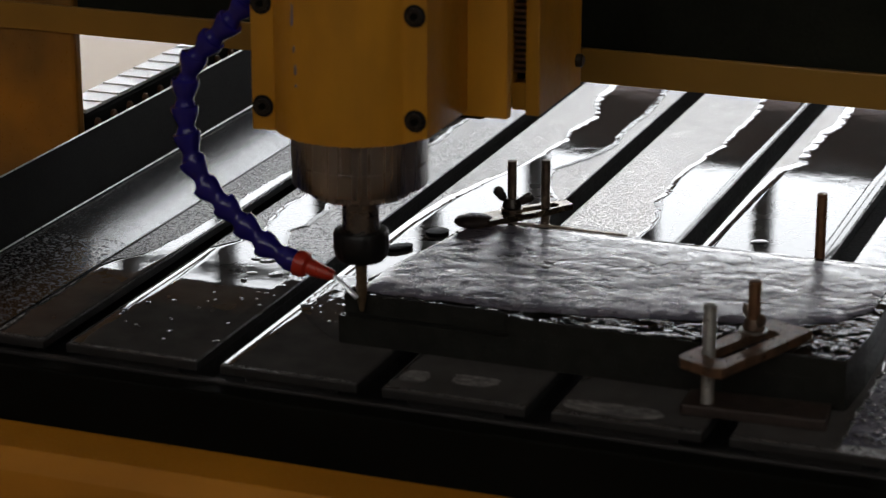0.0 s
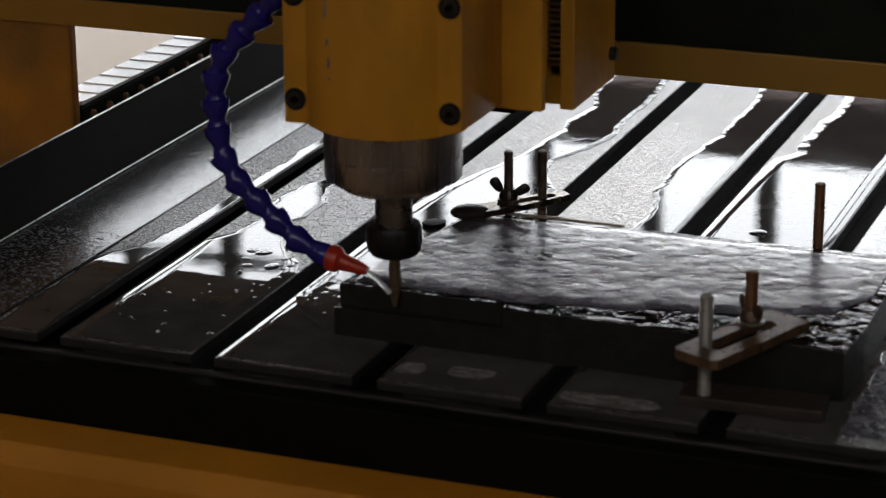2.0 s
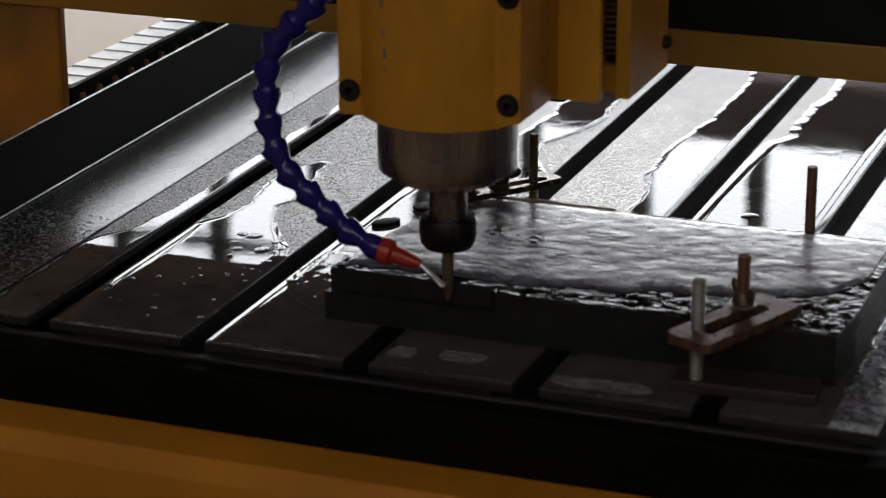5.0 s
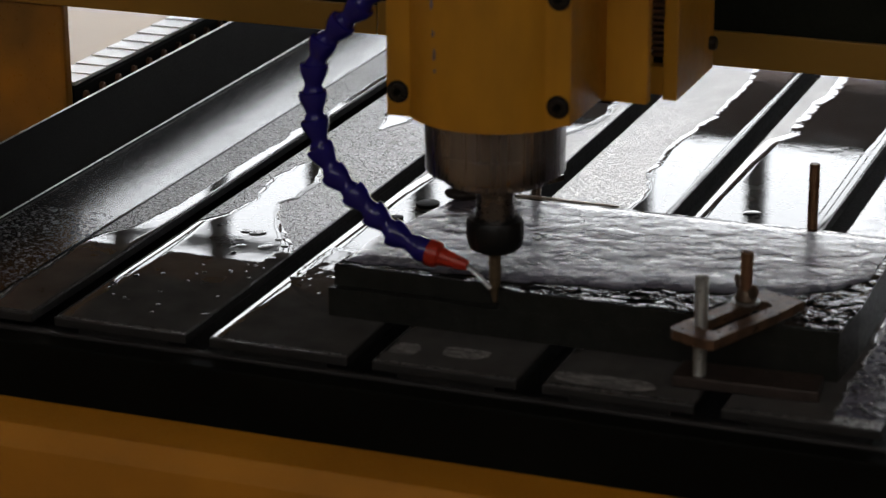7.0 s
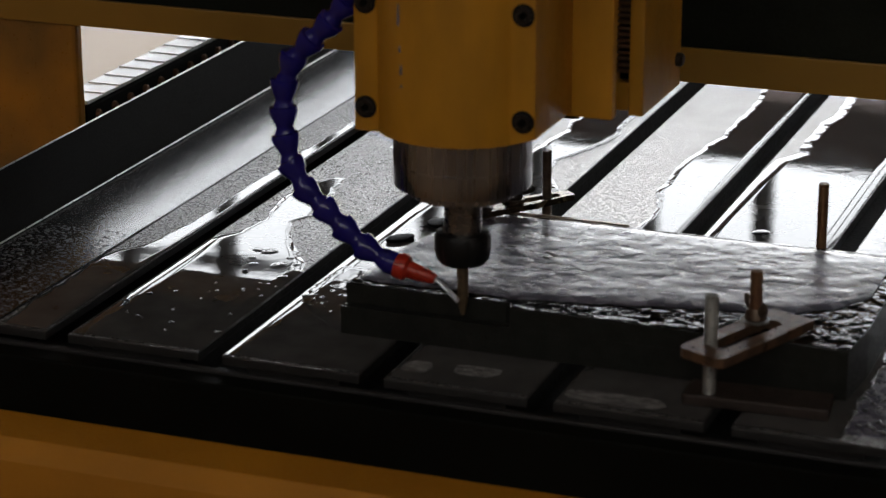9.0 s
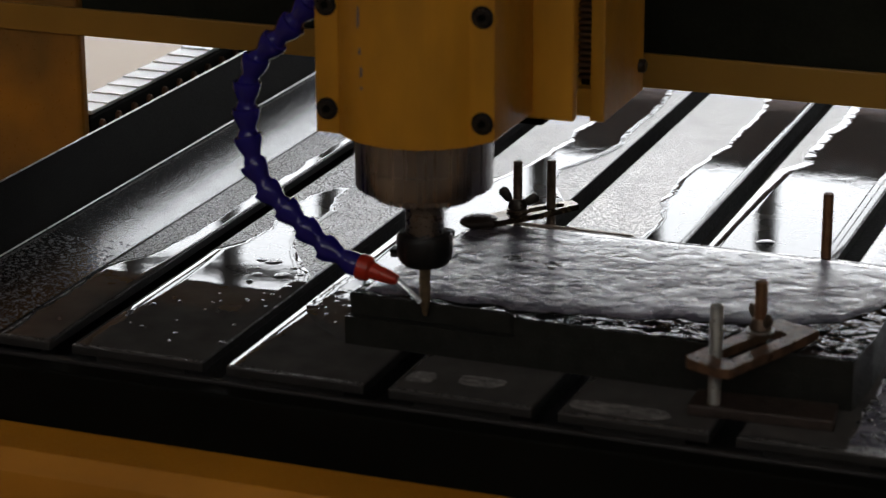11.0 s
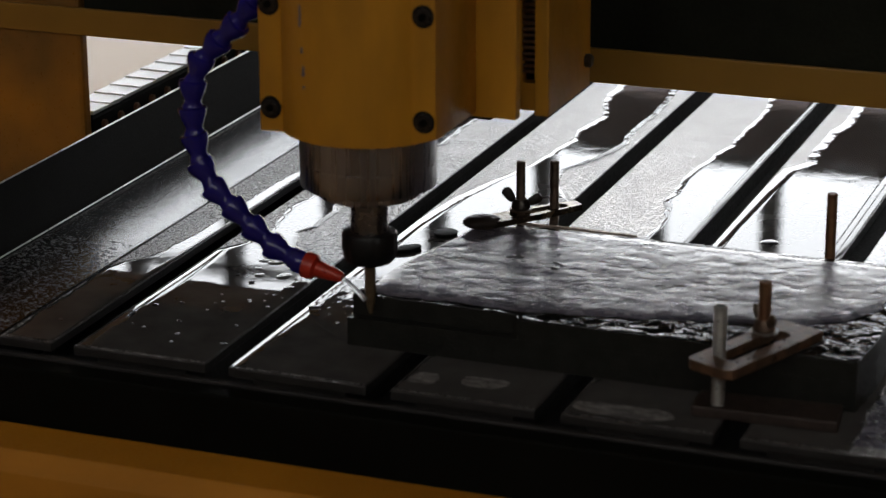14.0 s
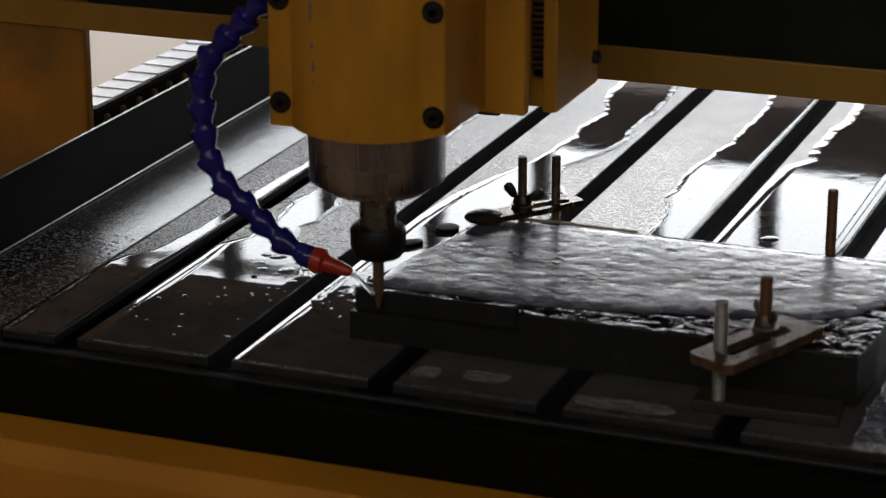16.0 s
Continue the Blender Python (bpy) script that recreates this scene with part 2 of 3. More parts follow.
def windowed_wall(name, number, y0, y1, x0, x1, z0, z1, first, step, bars, glow, outside, gate=None):
    if gate:
        bm = box(-9, 9, y0, y1, gate[2], z0)
        box(-9, gate[0], y0, y1, FLOOR, gate[2], bm=bm)
        box(gate[1], 9, y0, y1, FLOOR, gate[2], bm=bm)
        # Added glowing sheet, out of view, that brightens the slab's water.
        structure("backdrop", box(gate[0] - 2, gate[1] + 2, 8.6, 8.62, FLOOR - 0.05, gate[2] + 0.6), GATE_SHEET, "glowing sheet added behind a gate opening to brighten the wet slab")
    else:
        bm = box(-9, 9, y0, y1, FLOOR, z0)
    box(-9, 9, y0, y1, z1, 5.2, bm=bm)
    box(-9, x0, y0, y1, z0, z1, bm=bm)
    box(x1, 9, y0, y1, z0, z1, bm=bm)
    structure(name, bm, WALL, "dim brown hall wall with a high band of windows")
    ym = (y0 + y1) / 2
    frame_bm = box(x0, x1, ym - 0.04, ym + 0.04, z0, z0 + 0.05)
    box(x0, x1, ym - 0.04, ym + 0.04, z1 - 0.05, z1, bm=frame_bm)
    win = structure("window_%d" % number, frame_bm, BAR, "high steel-framed factory window with dark glazing bars")
    upright = None
    x = first
    while x < x1:
        if x > x0 + 0.05:
            if upright is None:
                upright = part("upright_bar", box(x - 0.03, x + 0.03, ym - 0.03, ym + 0.03, z0 + 0.05, z1 - 0.05), BAR, win)
                start = x
            else:
                share(upright, pose(x - start, 0, 0), win)
        x += step
    for z in bars:
        part("cross_bar", box(x0, x1, ym - 0.025, ym + 0.025, z - 0.02, z + 0.02), BAR, win)
    yb = outside
    structure("backdrop", box(x0 - 1.5, x1 + 1.5, min(yb, yb + 0.02), max(yb, yb + 0.02), z0 - 1.0, z1 + 1.0), glow, "bright overcast daylight outside the windows")


windowed_wall("wall_north", 1, 6.5, 6.7, -5.6, 3.2, 1.81, 4.3, -5.522, 0.397, (2.45, 2.84, 3.23, 3.62, 4.01), OUTSIDE, 7.0, (-5.5, 1.5, 1.62))
# Unseen windows behind the camera, added to light the head's front and right.
windowed_wall("wall_south", 2, -5.2, -5.0, -2.2, 7.8, 2.2, 4.0, -1.8, 0.6, (3.1,), SOUTH_FILL_SHEET, -5.6)

# ---- the machine ----
SPACING, GAP = 0.1, 0.0147
FAR = 1.25
machine = thing("engraving_machine", pose(0.4, 0, 0), "orange and black stone engraving machine with a slotted wet steel bed", "machine")
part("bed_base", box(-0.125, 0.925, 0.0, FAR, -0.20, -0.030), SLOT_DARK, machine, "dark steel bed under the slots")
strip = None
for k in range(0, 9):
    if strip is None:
        strip = shaded_sides(part("bed_strip", box(0.0, SPACING - GAP, 0.0, FAR, -0.006, 0.0, 0.0009), STEEL_DRY, machine, "ground steel bed strip, partly wet"), SLOT_DARK)
    else:
        share(strip, pose(SPACING * k, 0, 0), machine)
stem = None
for k in range(0, 9):
    if stem is None:
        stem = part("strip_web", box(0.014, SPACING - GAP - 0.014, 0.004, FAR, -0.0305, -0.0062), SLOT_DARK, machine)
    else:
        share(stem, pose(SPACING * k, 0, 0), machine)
shaded_sides(part("edge_strip", box(-0.050, -GAP, 0.0, FAR, -0.006, -0.0005, 0.0008), STEEL_DRY, machine, "narrow ground steel edge strip"), SLOT_DARK)
part("deck_plate", box(-0.1222, -0.0503, 0.0, FAR, -0.029, 0.0, 0.001), DECK, machine, "black textured side plate, speckled with drops")
part("deck_plate", box(0.886, 0.924, 0.0, FAR, -0.029, 0.0, 0.001), DECK, machine)
ACROSS = Matrix(((1, 0, 0, 0), (0, 0, 1, 0), (0, 1, 0, 0), (0, 0, 0, 1)))
part("side_guard", prism([(-0.1225, -0.03), (-0.1225, 0.0), (-0.1345, 0.0424), (-0.1363, 0.0411), (-0.1363, -0.03)], -0.02, FAR, 0, ACROSS), BLACK, machine, "black sloping sheet-steel side guard with worn bright edges")
part("side_guard", box(0.925, 0.930, -0.02, FAR, -0.15, 0.049, 0.0012), BLACK, machine)
part("guard_seam", prism([(-0.0002, -0.01), (0.0009, -0.01), (0.0009, FAR), (-0.0002, FAR)], 0, 0.0009, 0.0003, pose(-0.1215, 0, 0.0010, 0, 35, 0)), ZINC, machine, "bright bare-metal seam")
part("guard_edge", prism([(-0.1340, 0.0420), (-0.1346, 0.0428), (-0.1356, 0.0420), (-0.1346, 0.0412)], -0.02, FAR, 0, ACROSS), ZINC, machine, "bright bare-metal edge")
part("front_lip", box(-0.13, 0.93, -0.0058, -0.0004, -0.05, -0.0076, 0.0007), SLOT_DARK, machine, "dull grey front lip of the bed")
part("front_panel", box(-0.13, 0.93, -0.022, -0.0061, -0.30, -0.0088, 0.0015), BLACK, machine, "black painted front panel")
RAIL_SIDE = Matrix(((0, 0, 1, 0), (1, 0, 0, 0), (0, 1, 0, 0), (0, 0, 0, 1)))
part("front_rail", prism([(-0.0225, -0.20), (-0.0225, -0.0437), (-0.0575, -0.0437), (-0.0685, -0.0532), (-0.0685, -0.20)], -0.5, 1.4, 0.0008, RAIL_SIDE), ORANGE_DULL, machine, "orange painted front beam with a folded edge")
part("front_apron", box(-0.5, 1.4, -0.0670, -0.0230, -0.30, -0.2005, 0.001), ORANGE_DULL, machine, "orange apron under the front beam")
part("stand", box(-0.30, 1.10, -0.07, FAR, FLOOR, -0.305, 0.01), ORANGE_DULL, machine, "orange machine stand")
BEAM_Y, BEAM_Z = 0.355, 0.0895
# guide rail, its bolts and the folded cover
part("rail_beam", box(-0.225, -0.190, BEAM_Y + 0.018, FAR, -0.15, 0.0230, 0.002), BLACK, machine, "black guide beam")
bolt = None
for k in range(34):
    y = BEAM_Y + 0.035 + 0.0255 * k
    if y > FAR - 0.02:
        break
    if bolt is None:
        bolt = part("rail_bolt", lathe([(0.0034, 0), (0.0034, 0.002), (0.0028, 0.0028)], 12, pose(-0.190, y, 0.0140, 0, 90, 0)), STUD_BROWN, machine, "small rusty rail bolt", True)
    else:
        share(bolt, pose(0, 0.0255 * k, 0), machine)
part("cover_base", box(-0.213, -0.1895, BEAM_Y + 0.018, FAR, 0.0232, 0.0250), BLACK, machine)
pleat = None
for k in range(52):
    y = BEAM_Y + 0.018 + 0.0250 * k
    if y > FAR - 0.03:
        break
    if pleat is None:
        pleat = part("cover_pleat", prism([(0, 0), (0.0249, 0.0), (0.0249, 0.0020), (0.0, 0.0028)], -0.2150, -0.1885, 0,
                     Matrix.Translation((0, y, 0.0252)) @ Matrix(((0, 0, 1, 0), (1, 0, 0, 0), (0, 1, 0, 0), (0, 0, 0, 1)))), SILVER, machine, "silver folded way-cover pleat")
    else:
        share(pleat, pose(0, 0.0250 * k, 0), machine)
# gantry
bm = box(0.06, 1.35, BEAM_Y, BEAM_Y + 0.004, BEAM_Z, BEAM_Z + 0.0235, 0.0008)
box(-0.60, 0.0595, BEAM_Y, BEAM_Y + 0.004, BEAM_Z, BEAM_Z + 0.0200, 0.0008, bm=bm)
box(-0.60, 1.35, BEAM_Y + 0.0041, BEAM_Y + 0.012, BEAM_Z + 0.013, BEAM_Z + 0.016, 0.0008, bm=bm)
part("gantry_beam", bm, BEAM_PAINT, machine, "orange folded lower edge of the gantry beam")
part("gantry_back", box(-0.60, 1.35, BEAM_Y + 0.0125, BEAM_Y + 0.026, BEAM_Z + 0.013, 0.75, 0.002), COVER, machine, "black covered gantry beam")
part("gantry_leg", box(-0.42, -0.1885, BEAM_Y + 0.0045, BEAM_Y + 0.0160, -0.20, 0.75, 0.003), LEG_PAINT, machine, "orange gantry leg with darker mottling")
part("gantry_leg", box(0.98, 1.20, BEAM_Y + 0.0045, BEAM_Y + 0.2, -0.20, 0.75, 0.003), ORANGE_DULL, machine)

# ---- carriage and spindle head ----
AX, AY = 0.1635, 0.06
carriage = thing("gantry_carriage", pose(AX, 0.2, 0.15), "orange gantry carriage with a vertical toothed rack", "machine carriage")
bm = box(0.0800, 0.2305, 0.130, 0.205, 0.131, 0.62, 0.0012)
part("carriage_block", bm, ORANGE, carriage, "orange carriage body")
bm = box(0.2392, 0.2480, 0.128, 0.207, 0.1285, 0.62, 0.001)
box(0.0795, 0.0800, 0.130, 0.2, 0.131, 0.62, bm=bm)
part("side_cheek", bm, ORANGE, carriage, "orange carriage cheek plate")
part("rack_back", box(0.2306, 0.2391, 0.139, 0.200, 0.131, 0.62), BLACK, carriage)
part("rack_foot", box(0.2306, 0.2391, 0.1295, 0.1385, 0.131, 0.1475, 0.0006), ORANGE, carriage)
tooth = None
for k in range(56):
    if tooth is None:
        tooth = part("rack_tooth", box(0.2310, 0.2387, 0.1310, 0.1385, 0.1530, 0.1548, 0.0004), RUST, carriage, "brown rack tooth")
    else:
        share(tooth, pose(0, 0, 0.0036 * k), carriage)
part("saddle", box(0.075, 0.185, 0.2055, BEAM_Y - 0.001, 0.10, 0.60, 0.002), BLACK, carriage, "black slide saddle")
part("side_screw", lathe([(0.0042, 0), (0.0042, 0.003), (0.0030, 0.0042)], 16, pose(0.248, 0.198, 0.146, 0, 90, 0)), SCREW, carriage, "dark hexagon screw", True)

head = thing("spindle_head", pose(AX, AY, 0.0), "orange spindle head with a steel spindle and cutter over the slab", "spindle head")
# clamp housing: flanges with a round front
HB = 0.1335
FL, FR, FY, FRONT_R = AX - 0.053, AX + 0.053, 0.030, 0.049
arc0 = math.asin(min(1, (AY - FY) / FRONT_R))
outline = [(FL, 0.094), (FL, FY)]
for k in range(25):
    a = math.pi + arc0 + (math.pi - 2 * arc0) * k / 24
    outline.append((AX + FRONT_R * math.cos(a), AY + FRONT_R * math.sin(a)))
outline += [(FR, FY), (FR, 0.094)]
housing = prism(outline, HB, 0.60, 0.0009)
for v in housing.verts:
    if v.co.z < HB + 0.002 and v.co.x > AX + 0.040:
        v.co.z += 0.0042
part("clamp_housing", housing, ORANGE, head, "orange cast spindle clamp with a rounded front", True)
for dz, dx, h in ((0.205, -0.0205, 0.013), (0.1860, -0.0196, 0.004), (0.1745, -0.0188, 0.0065), (0.1655, -0.0186, 0.002)):
    a = math.asin(dx / FRONT_R)
    scuff = prism([(-0.0011, -h * 0.4), (0, -h * 0.5), (0.0010, -h * 0.3), (0.0008, h * 0.4), (-0.0004, h * 0.5)], 0, 0.00025, 0,
                  Matrix.Translation((AX + dx, AY - FRONT_R * math.cos(a) - 0.0001, dz)) @ Matrix.Rotation(a, 4, "Z") @ Matrix.Rotation(radians(90), 4, "X"))
    part("paint_scuff", scuff, SMEAR, head, "bluish grey drip mark")
part("slide_plate", box(AX - 0.0765, AX + 0.0765, 0.0945, 0.1025, 0.1345, 0.60, 0.001), ORANGE, head, "orange slide plate")
for sx in (-1, 1):
    for z in (0.1476, 0.2068, 0.2690):
        b = part("clamp_bolt", lathe([(0.0046, 0), (0.0046, 0.0020), (0.0042, 0.0024), (0.0026, 0.0025), (0.0024, 0.0012)], 24, pose(AX + sx * 0.046, FY + 0.0003, z, 90, 0, 0)), SCREW, head, "dark socket-head bolt", True)
        part("socket", prism(hexagon(0.0023), 0.0, 0.0026, 0, pose(AX + sx * 0.046, FY + 0.0002, z, 90, 0, 0)), BLACK, b)
        part("washer", lathe([(0.0064, 0), (0.0064, 0.0008)], 24, pose(AX + sx * 0.046, FY + 0.0002, z, 90, 0, 0)), NUT, b)
nose = part("spindle_nose", lathe([(0.0386, 0.1002), (0.0392, 0.1010), (0.0392, 0.1140), (0.0387, 0.1144), (0.0392, 0.1148), (0.0392, HB - 0.0003)], 72, pose(AX, AY, 0)), NOSE, head, "steel spindle nose with reflected bands painted as upright streaks", True)
part("nose_flange", lathe([(0.0150, 0.0938), (0.0290, 0.0938), (0.0305, 0.0950), (0.0305, 0.1001)], 64, pose(AX, AY, 0)), NOSE, nose, "", True)
part("nose_flat", lathe([(0.0394, 0.1165), (0.0394, 0.1330)], 72, pose(AX, AY, 0)), NOSE, nose, "polished band", True)
part("collet_holder", lathe([(0.0108, 0.0712), (0.0108, 0.0880), (0.0120, 0.0886), (0.0120, 0.0937)], 40, pose(AX, AY, 0)), COLLET, head, "dull steel collet holder", True)
nut_bm = bmesh.new()
profile = [(0.0100, 0.0528), (0.0132, 0.0530), (0.0152, 0.0556), (0.0158, 0.0590), (0.0162, 0.0600), (0.0162, 0.0690), (0.0150, 0.0710), (0.0110, 0.0713)]
rings = []
for r, z in profile:
    ring = []
    for k in range(72):
        a = 2 * math.pi * k / 72
        notch = 0.0005 if 0.0150 < r and k % 12 in (0, 1) and z < 0.0695 else 0.0
        ring.append(nut_bm.verts.new((AX + (r - notch) * math.cos(a), AY + (r - notch) * math.sin(a), z)))
    rings.append(ring)
for a, b in zip(rings, rings[1:]):
    for k in range(72):
        nut_bm.faces.new((a[k], a[(k + 1) % 72], b[(k + 1) % 72], b[k]))
nut_bm.faces.new(rings[0][::-1])
nut_bm.faces.new(rings[-1])
part("collet_nut", nut_bm, NUT, head, "black notched collet nut", True)
part("cutter", lathe([(0.0010, 0.0205), (0.0017, 0.0225), (0.0029, 0.0290), (0.0033, 0.0340), (0.0034, 0.0527)], 24, pose(AX, AY, 0)), CUTTER, head, "brown abrasive cutting bit", True)

# ---- coolant hose ----
hose = thing("coolant_hose", pose(0.098, 0.05, 0.21), "blue jointed plastic coolant hose with a red nozzle", "coolant hose")
HOSE = [(0.1010, 0.2300), (0.0985, 0.2107), (0.0947, 0.1984), (0.0842, 0.1867), (0.0713, 0.1740), (0.0619, 0.1632), (0.0570, 0.1493), (0.0561, 0.1358),
        (0.0567, 0.1205), (0.0597, 0.1037), (0.0683, 0.0892), (0.0807, 0.0785), (0.0914, 0.0693), (0.1020, 0.0601), (0.1145, 0.0529), (0.1259, 0.0491), (0.1342, 0.0485)]
line = [Vector((x + 0.0018, 0.05, z)) for x, z in HOSE]


def along(points, step):
    out, left = [points[0]], step
    for a, b in zip(points, points[1:]):
        n, pos = (b - a).length, 0.0
        while n - pos >= left:
            pos += left
            left = step
            out.append(a + (b - a) * pos / n)
        left -= n - pos
    return out


LINK = 0.0160
joints = along(line, LINK)
link_mesh = None
for a, b in zip(joints, joints[1:]):
    m = look(a, b) @ pose(0, 0, 0, 180, 0, 0)
    if link_mesh is None:
        profile = [(0.0070, -0.0046), (0.0081, -0.0042), (0.0083, -0.0020), (0.0076, 0.0012), (0.0056, 0.0058), (0.0050, 0.0078), (0.0057, 0.0096), (0.0066, 0.0122), (0.0064, 0.0148), (0.0046, 0.0166)]
        link_mesh = mesh_of("hose_link", lathe(profile, 24), BLUE, True)
    ob = new("hose_link", link_mesh)
    ob.parent = hose
    ob.matrix_parent_inverse = hose.matrix_basis.inverted()
    ob.matrix_basis = m
end = joints[-1]
tip = Vector((0.1505, 0.05, 0.0440))
m = look(end, tip) @ pose(0, 0, 0, 180, 0, 0)
n = (tip - end).length
part("hose_end", lathe([(0.0058, -0.0040), (0.0072, -0.0020), (0.0070, n * 0.08), (0.0062, n * 0.16), (0.0050, n * 0.17)], 24, m), BLUE, hose, "blue ball joint behind the nozzle", True)
part("nozzle", lathe([(0.0062, n * 0.12), (0.0076, n * 0.15), (0.0079, n * 0.28), (0.0074, n * 0.37), (0.0052, n * 0.43), (0.0047, n * 0.60), (0.0036, n * 0.90), (0.0026, n)], 24, m), RED, hose, "red plastic nozzle", True)
jet_bm = bmesh.new()
drop_to = Vector((AX - 0.0015, AY - 0.004, 0.0300))
last = None
for k in range(13):
    s = k / 12
    p = tip.lerp(drop_to, s) + Vector((0, 0, 0.0022 * s * (1 - s)))
    q = tip.lerp(drop_to, s + 0.01) + Vector((0, 0, 0.0022 * (s + 0.01) * (0.99 - s)))
    mm = look(p, q)
    ring = [jet_bm.verts.new(mm @ Vector(((0.0012 + 0.0004 * s) * math.cos(c * math.pi / 4), (0.0012 + 0.0004 * s) * math.sin(c * math.pi / 4), 0))) for c in range(8)]
    if last:
        for c in range(8):
            jet_bm.faces.new((last[c], last[(c + 1) % 8], ring[(c + 1) % 8], ring[c]))
    last = ring
bmesh.ops.recalc_face_normals(jet_bm, faces=jet_bm.faces[:])
part("water_jet", jet_bm, JET, hose, "thin jet of cooling water", True)

# ---- the slab ----
slab = thing("stone_slab", pose(0.30, 0.14, 0), "dark wet stone slab with a milled front edge, clamped on the bed", "stone slab")
TOP, LEDGE = 0.030, 0.0175
lower = [(0.1500, 0.0570), (0.4500, 0.0560), (0.4530, 0.0950), (0.4520, 0.2225), (0.1730, 0.2195), (0.1690, 0.1550), (0.1520, 0.0760)]
upper = [(0.1510, 0.0640), (0.2500, 0.0636), (0.2535, 0.0622), (0.2548, 0.0567), (0.4499, 0.0561), (0.4529, 0.0950), (0.4519, 0.2222), (0.1735, 0.2190), (0.1690, 0.1550), (0.1525, 0.0760)]
part("slab_base", prism(lower, 0.0006, LEDGE, 0), STONE, slab, "rough dark stone side")
part("slab_upper", prism(upper, LEDGE, TOP - 0.0010, 0), STONE, slab, "rough dark stone side")
part("slab_top", prism(upper, TOP - 0.0010, TOP, 0.0004), WET_STONE, slab, "wet dark stone top")


# ---- clamps ----
def stud_bm(x, y, z0, z1, r=0.0031):
    """A threaded rod: turned with a groove at each turn."""
    prof = []
    z = z0
    while z < z1 - 0.002:
        prof += [(r, z), (r * 0.88, z + 0.0006)]
        z += 0.0012
    prof += [(r, z1 - 0.001), (r * 0.8, z1)]
    return lathe(prof, 14, pose(x, y, 0))


def slotted_bar(length, width, thick, slot0, slot1, slot_w, bend, taper):
    """A strap with a rounded nose, an open long hole and a bent heel, along x from 0."""
    bm = bmesh.new()
    rows = 28
    prev = None

    def lift(x):
        return bend * max(0, 1 - x / (length * 0.35)) ** 2

    xs = [length * k / rows for k in range(rows + 1)]
    for x in xs:
        w = width / 2
        if x < 0.004:
            w -= 0.004 - math.sqrt(0.004**2 - (0.004 - x) ** 2)
        if x > length * 0.6:
            w *= 1 - taper * (x / length - 0.6) / 0.4
        hole = slot_w / 2 if slot0 < x < slot1 else 0.0
        ring = []
        for s in (-1, 1):
            ring.append([bm.verts.new((x, s * q, z + lift(x))) for q, z in ((w, 0), (w, thick), (hole, thick), (hole, 0))])
        if prev:
            for a, b, s in ((prev[0], ring[0], -1), (prev[1], ring[1], 1)):
                for i in range(4):
                    bm.faces.new((a[i], b[i], b[(i + 1) % 4], a[(i + 1) % 4]))
        else:
            for r in ring:
                bm.faces.new(r)
        prev = ring
    for r in prev:
        bm.faces.new(r)
    bmesh.ops.remove_doubles(bm, verts=bm.verts[:], dist=0.00002)
    bmesh.ops.recalc_face_normals(bm, faces=bm.faces[:])
    return bm


def bar_between(a, b, width, thick, slot0, slot1, slot_w, bend, taper=0.45):
    a, b = Vector(a), Vector(b)
    d = b - a
    bm = slotted_bar(d.length, width, thick, slot0, slot1, slot_w, bend, taper)
    yaw = math.atan2(d.y, d.x)
    up = math.asin(d.z / d.length)
    bm.transform(Matrix.Translation(a) @ Matrix.Rotation(yaw, 4, "Z") @ Matrix.Rotation(-up, 4, "Y"))
    return bm


def wing_nut(x, y, z, turn, lean=14):
    """A cast wing nut: a turned boss and two flat wings that rise outwards."""
    bm = lathe([(0.0056, z), (0.0062, z + 0.0012), (0.0054, z + 0.0046), (0.0044, z + 0.0066)], 20, pose(x, y, 0))
    for s in (-1, 1):
        w = bmesh.new()
        bmesh.ops.create_uvsphere(w, u_segments=14, v_segments=10, radius=1)
        for v in w.verts:
            v.co.z *= 1 + 0.5 * max(0, v.co.x)
        w.transform(pose(x, y, z + 0.0052, 0, lean, turn) @ pose(0, 0, 0, 0, 0, 0 if s > 0 else 180) @ pose(0.0082, 0, 0.0022, 0, -42, 0) @ Matrix.Diagonal((0.0056, 0.0017, 0.0031, 1)))
        joined(bm, w)
    return bm


clamp_a = thing("hold_down_clamp", pose(0.1927, 0.236, 0), "plated strap clamp with wing nut behind the wet slab", "clamp", "clamps holding the slab")
part("strap", bar_between((0.1765, 0.2000, 0.0318), (0.2265, 0.2550, 0.0335), 0.0165, 0.0038, 0.026, 0.066, 0.0080, 0.0), PLATED, clamp_a, "yellow plated slotted strap")
part("stud", stud_bm(0.1965, 0.2285, -0.012, 0.0690), STUD, clamp_a, "dull threaded stud", True)
part("stud", stud_bm(0.2135, 0.2445, 0.0003, 0.0668), STUD, clamp_a, "dull threaded stud", True)
part("wing_nut", wing_nut(0.1965, 0.2285, 0.0378, 25), SCREW, clamp_a, "dark cast wing nut", True)
heel = bmesh.new()
bmesh.ops.create_uvsphere(heel, u_segments=24, v_segments=14, radius=1)
heel.transform(pose(0.1800, 0.2035, 0.0347, 0, 4, 48) @ Matrix.Diagonal((0.0135, 0.0092, 0.0046, 1)))
part("strap_nose", heel, RUST_DARK, clamp_a, "dark rounded nose of the strap, pressed on the slab", True)
part("washer", lathe([(0.0070, 0.0366), (0.0070, 0.0378)], 24, pose(0.1965, 0.2285, 0)), STUD, clamp_a)

